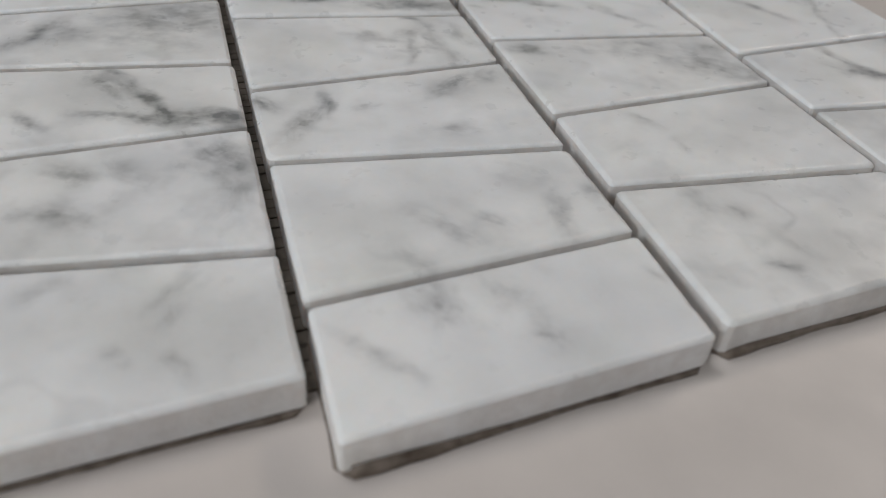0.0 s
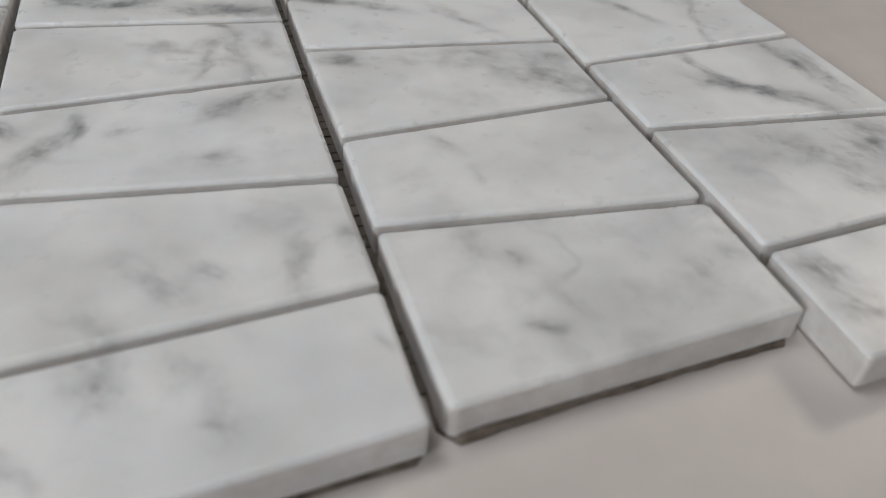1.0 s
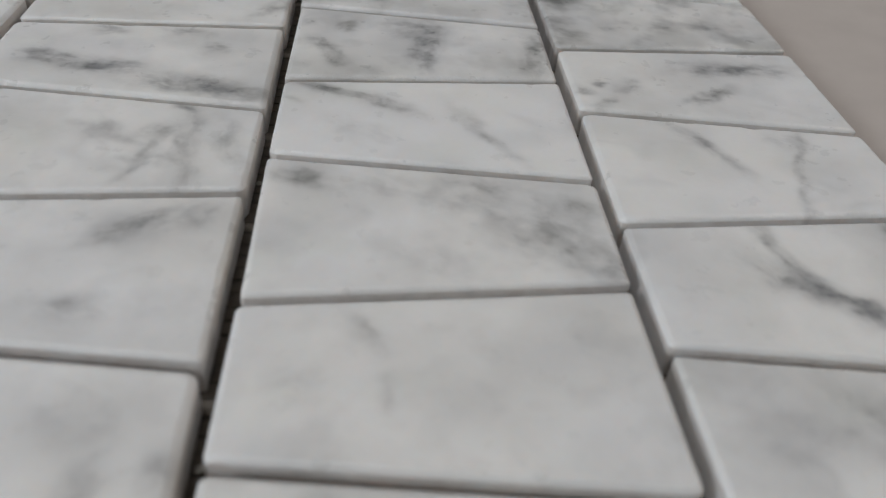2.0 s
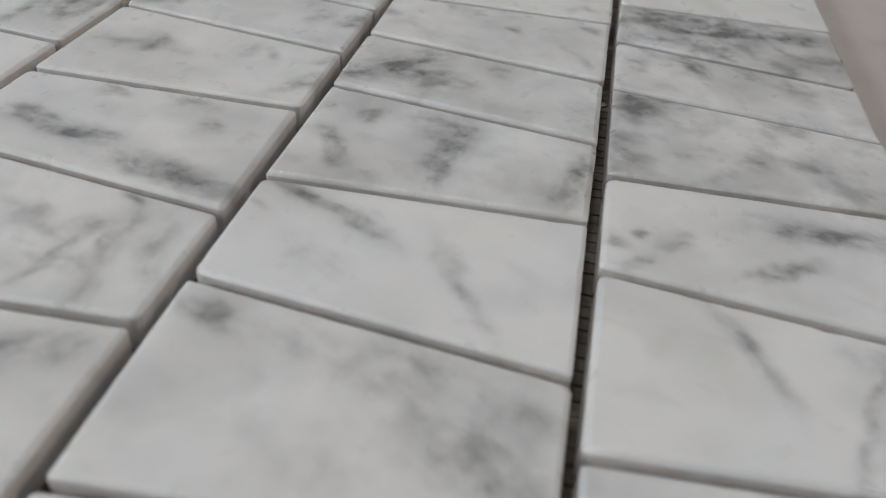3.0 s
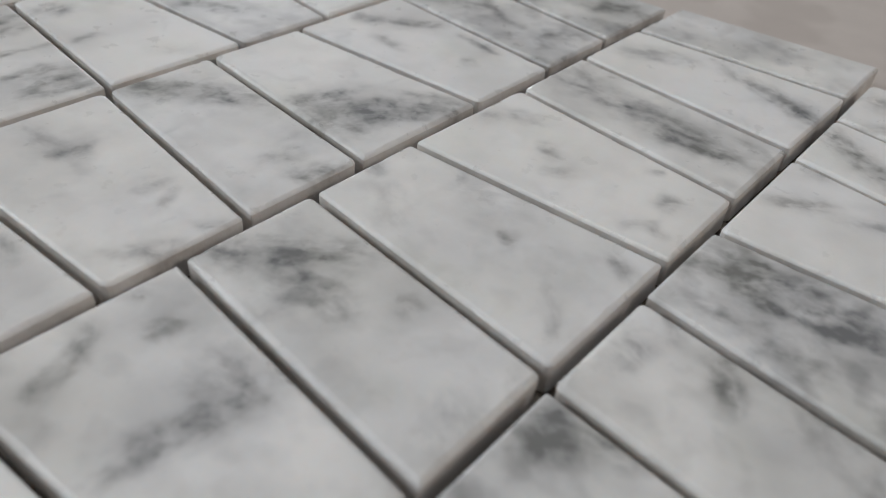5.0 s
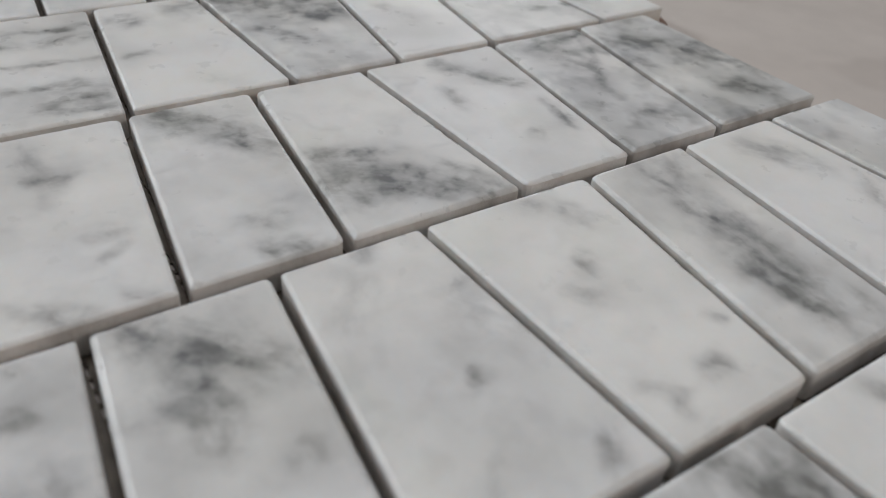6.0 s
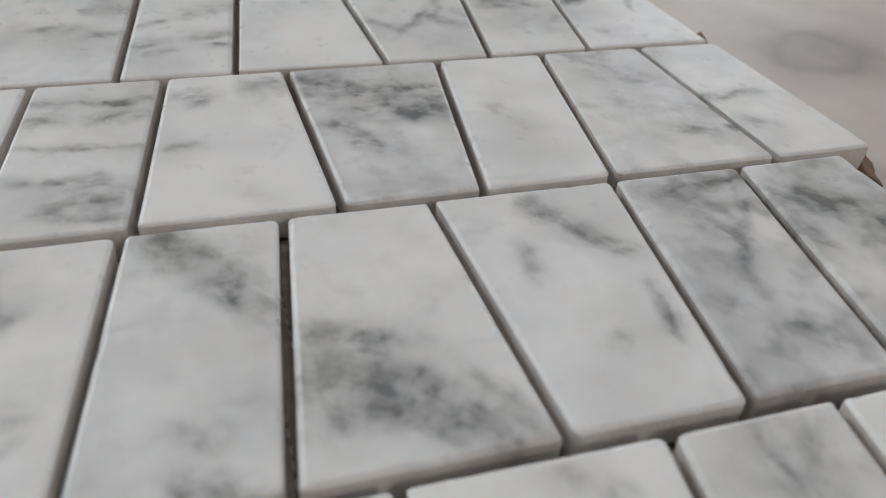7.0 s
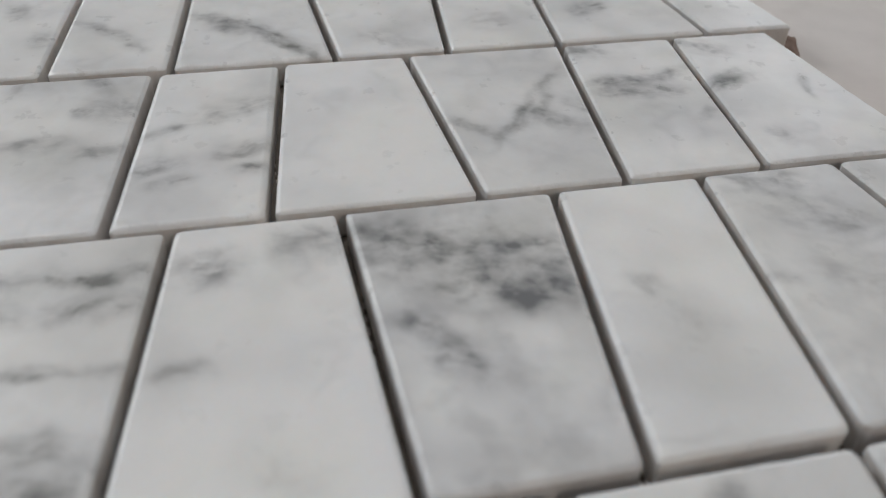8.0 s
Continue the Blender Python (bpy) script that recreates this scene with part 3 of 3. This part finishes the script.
vein("D", 9, -7.8, -4.8, -37, 8.7, 1.8, 0.90)
vein("D", 9, -0.4, -4.1, -40, 2.6, 1.4, 0.72)
vein("D", 10, -13.5, 5.5, 7, 9.0, 2.8, 0.72)
vein("D", 10, -10.6, -8.0, 23, 8.7, 2.2, 0.60)


def ring(corners, inset, z, radius, steps):
    """The outline of a piece, drawn in by inset, with its corners rounded and each side cut into steps."""
    n = len(corners)
    pts = [Vector(c) for c in corners]
    ends = []
    for i in range(n):
        a, c, e = pts[i - 1], pts[i], pts[(i + 1) % n]
        u, v = (a - c).normalized(), (e - c).normalized()
        c = c + (u + v) * (inset / math.sin(u.angle(v)))
        r = max(radius[i] - inset * 0.3, 0.0002)
        ends.append((c + u * r, c + (u + v) * r * 0.3, c + v * r))
    out = []
    for i in range(n):
        out += ends[i]
        far = ends[(i + 1) % n][0]
        out += [ends[i][2].lerp(far, (j + 1) / (steps[i] + 1)) for j in range(steps[i])]
    return [Vector((p.x, p.y, z)) for p in out]


def tile_mesh(corners, rng):
    r = [0.0007 * rng.uniform(0.4, 1.7) for _ in corners]
    bev = 0.0008 * rng.uniform(0.8, 1.25)
    drop = 0.75 * bev
    steps = (22, 13, 22, 13)
    high = TOP - UNDER
    levels = [(0.0003, 0.0), (0.0, 0.0004), (0.0, high * 0.5), (0.0, high - drop), (bev * 0.14, high - drop * 0.62), (bev * 0.5, high - drop * 0.24), (bev, high)]
    outline = [ring(corners, i, z, r, steps) for i, z in levels]
    # worn edges: a slight waver, and here and there a small chip
    n = len(outline[0])
    waver = [rng.uniform(0, 0.00006) + (rng.uniform(0.0001, 0.0003) if rng.random() < 0.035 else 0) for _ in range(n)]
    for level, share in ((3, 0.2), (4, 0.5), (5, 0.8), (6, 1.0)):
        for p, w in zip(outline[level], waver):
            d = Vector((p.x, p.y, 0)).normalized() * w * share
            p -= d
            if level < 6:
                p.z -= w * share * 0.8
    bm = bmesh.new()
    rings = [[bm.verts.new(p) for p in line] for line in outline]
    for j, (lo, hi) in enumerate(zip(rings, rings[1:])):
        for i in range(n):
            f = bm.faces.new((lo[i], lo[(i + 1) % n], hi[(i + 1) % n], hi[i]))
            f.smooth = j >= 3
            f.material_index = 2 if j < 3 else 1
    bm.faces.new(rings[-1])
    bm.faces.new(rings[0][::-1])
    return bm


def adhesive_mesh(corners, rng):
    """A thin uneven squeeze of glue under one piece, just proud of its sides."""
    bm = bmesh.new()
    low, high = [], []
    swell = rng.uniform(0, 6)
    for i in range(4):
        a, c = Vector((*corners[i], 0)), Vector((*corners[(i + 1) % 4], 0))
        along = (c - a).normalized()
        out = Vector((along.y, -along.x, 0))
        n = 16 if i % 2 == 0 else 8
        for k in range(n):
            u = (k + 0.5) / n
            wave = 0.5 + 0.5 * math.sin(swell + 5 * u + 2.1 * i)
            spot = a.lerp(c, u)
            low.append(bm.verts.new(spot + out * (0.00012 + 0.0007 * wave * wave + rng.uniform(0, 0.0003)) + Vector((0, 0, 0.00004))))
            high.append(bm.verts.new(spot + out * 0.00012 + Vector((0, 0, UNDER - 0.0003 + 0.0019 * wave * wave * rng.uniform(0.4, 1.0)))))
    n = len(low)
    for i in range(n):
        bm.faces.new((low[i], low[(i + 1) % n], high[(i + 1) % n], high[i])).smooth = True
    bm.faces.new(low[::-1])
    bm.faces.new(high)
    return bm


def column(name, side, left, right, seed):
    rng = random.Random(seed)
    x0 = side / 1000 * SCALE
    x1 = x0 + COLUMN_WIDTH / 1000 * SCALE
    last = len(left) - 2
    for k in range(len(left) - 1):
        g0, g1 = (0 if k == 0 else GAP / 2), (0 if k == last else GAP / 2)
        mm = SCALE / 1000
        yl0, yl1 = (left[k] + g0) * mm, (left[k + 1] - g1) * mm
        yr0, yr1 = (right[k] + g0) * mm, (right[k + 1] - g1) * mm
        cx, cy = (x0 + x1) / 2, (yl0 + yl1 + yr0 + yr1) / 4
        j = [rng.uniform(-0.0002, 0.0002) for _ in range(4)]
        corners = [(x0 - cx + j[0], yl0 - cy), (x1 - cx + j[1], yr0 - cy), (x1 - cx + j[2], yr1 - cy), (x0 - cx + j[3], yl1 - cy)]
        ob = part("tile", tile_mesh(corners, rng), MARBLE, sheet)
        ob.data.materials.append(ARRIS)
        ob.data.materials.append(SAWN_SHADED)
        ob.location = (cx, cy, UNDER)
        ob.rotation_euler = (rng.uniform(-1, 1) * 0.0022, rng.uniform(-1, 1) * 0.0015, 0)
        if k in (0, last) and name != "D":
            pad = part("adhesive", adhesive_mesh(corners, random.Random(seed * 50 + k)), RESIN, sheet, "brown dried adhesive under the edge pieces")
            pad.location = (cx, cy, 0)
        me = ob.data
        n = len(me.vertices)
        at = me.attributes.new("tone", "FLOAT", "POINT")
        at.data.foreach_set("value", np.full(n, tones.get((name, k), rng.uniform(0.04, 0.09)), dtype=np.float32))
        for i, (x, y, a, ln, w, s) in enumerate(streaks.get((name, k), [])[:VEINS]):
            for end, val in (("place", (x, y, a)), ("form", (1.12 * ln, 1.3 * w, 0.92 * s))):
                at = me.attributes.new("vein_%d_%s" % (i, end), "FLOAT_VECTOR", "POINT")
                at.data.foreach_set("vector", np.tile(np.array(val, dtype=np.float32), n))


column("Y", -202.6, (68, 112, 145.5, 189, 222, 265.5, 298, 332, 374, 406, 441, 467), (73.5, 105, 150, 183, 226, 263.5, 294.2, 336.8, 367.3, 399.2, 444.2, 471.5), 11)
column("Z", -133.2, (61, 91, 136.5, 169, 213, 247, 291.0, 322.3, 355.2, 398.6, 431.5, 461), (67, 97, 130, 173.5, 206, 250, 285.7, 316.6, 359.0, 390.7, 423.1, 464.7), 12)
column("A", -64.6, (67.5, 112, 145.5, 189, 222, 265.4, 298.0, 330.0, 373.7, 406.4, 438.7, 466), (73.2, 104.8, 150, 182.7, 225.6, 260.3, 291.0, 333.5, 365.8, 398.1, 443.3, 472), 13)
column("B", 4.7, (59.5, 89.4, 134.7, 167.3, 211.4, 245.0, 288.9, 320.7, 352.6, 396.4, 430.1, 460), (65.4, 95.3, 128.1, 172.2, 204.5, 248.1, 281.0, 313.6, 356.6, 389.7, 421.5, 462.3), 14)
column("C", 74.5, (67.2, 110.6, 142.3, 185.9, 218.9, 263.0, 296.5, 328.4, 372.2, 404.0, 437.3, 467), (72.7, 105.2, 147.5, 179.8, 223.5, 256.3, 289.5, 331.9, 365.0, 397.7, 441, 472), 15)
column("D", 143.8, (59.7, 88.2, 132.4, 165.5, 209.2, 242.8, 286.8, 318.9, 350.1, 394.5, 425.5, 457), (65, 94, 126.8, 170.8, 203.5, 247, 281, 311.3, 353.5, 385, 416, 459), 16)

# the net under the pieces
mm = SCALE / 1000
sx0, sx1, sy0, sy1 = (-3 * PITCH + 5) * mm, (3 * PITCH + 1) * mm, 77 * mm, 452 * mm
bm = bmesh.new()
rng = random.Random(5)
step = 0.0026
x = sx0
while x < sx1:
    box(bm, x, x + 0.0007, sy0 + rng.uniform(-0.003, 0.002), sy1 + rng.uniform(-0.002, 0.003), 0.00002, 0.0005)
    x += step * rng.uniform(0.93, 1.07)
y = sy0
while y < sy1:
    w = step * rng.uniform(0.8, 0.95)
    box(bm, sx0 + rng.uniform(-0.002, 0.002), sx1 + rng.uniform(-0.002, 0.002), y, y + w, 0.0001, 0.00075 + rng.uniform(0, 0.00007))
    y += step * rng.uniform(0.93, 1.07)
part("backing_net", bm, NET, sheet, "brown glue-soaked fibreglass net")

# dried drops of glue in the column gaps
bm = bmesh.new()
bmesh.ops.create_icosphere(bm, subdivisions=1, radius=1.0)
drop = part("glue_drop", bm, GLUE, sheet, "pale dried glue drop")
for c in range(-2, 3):
    for i in range(5):
        m = pose((c * PITCH + 3.2) * mm + rng.uniform(-0.0004, 0.0004), rng.uniform(90, 450) * mm, 0.0009 + rng.uniform(0, 0.0005), 0, 0, rng.uniform(0, 180))
        size = (rng.uniform(0.0006, 0.0011), rng.uniform(0.0004, 0.0009), rng.uniform(0.0002, 0.0005))
        ob = drop if (c, i) == (-2, 0) else new("glue_drop", drop.data)
        ob.parent = sheet
        ob.matrix_basis = m @ Matrix.Diagonal((*size, 1))


def glue_lump(cx, cy, size, seed):
    """Brown adhesive pressed out at a corner of the sheet's far end, with a flat torn tail on the table."""
    rng = random.Random(seed)
    bm = bmesh.new()
    bmesh.ops.create_icosphere(bm, subdivisions=3, radius=1.0)
    for v in bm.verts:
        p = v.co
        tail = max(p.x, 0.0)
        height = 1.0 - 0.72 * tail
        wave = 1 + 0.22 * math.sin(5.1 * p.x + seed) * math.cos(4.3 * p.y + 2 * seed) + rng.uniform(-0.05, 0.05)
        v.co = (size * (p.x + 0.9 * tail * tail) * wave, size * (0.62 - 0.25 * tail) * p.y * wave, max(size * 1.0 * p.z * height * wave, 0.0))
    bmesh.ops.remove_doubles(bm, verts=bm.verts[:], dist=0.00002)
    for f in bm.faces:
        f.smooth = True
    ob = part("adhesive_lump", bm, LUMP, sheet, "brown lump of dried adhesive at the sheet's edge")
    ob.location = (cx, cy, 0.00003)
    return ob


glue_lump(0.0005, 0.3562, 0.0030, 3)
glue_lump(-0.1035, 0.3568, 0.0030, 4)
glue_lump(-0.0640, 0.3580, 0.0020, 5)
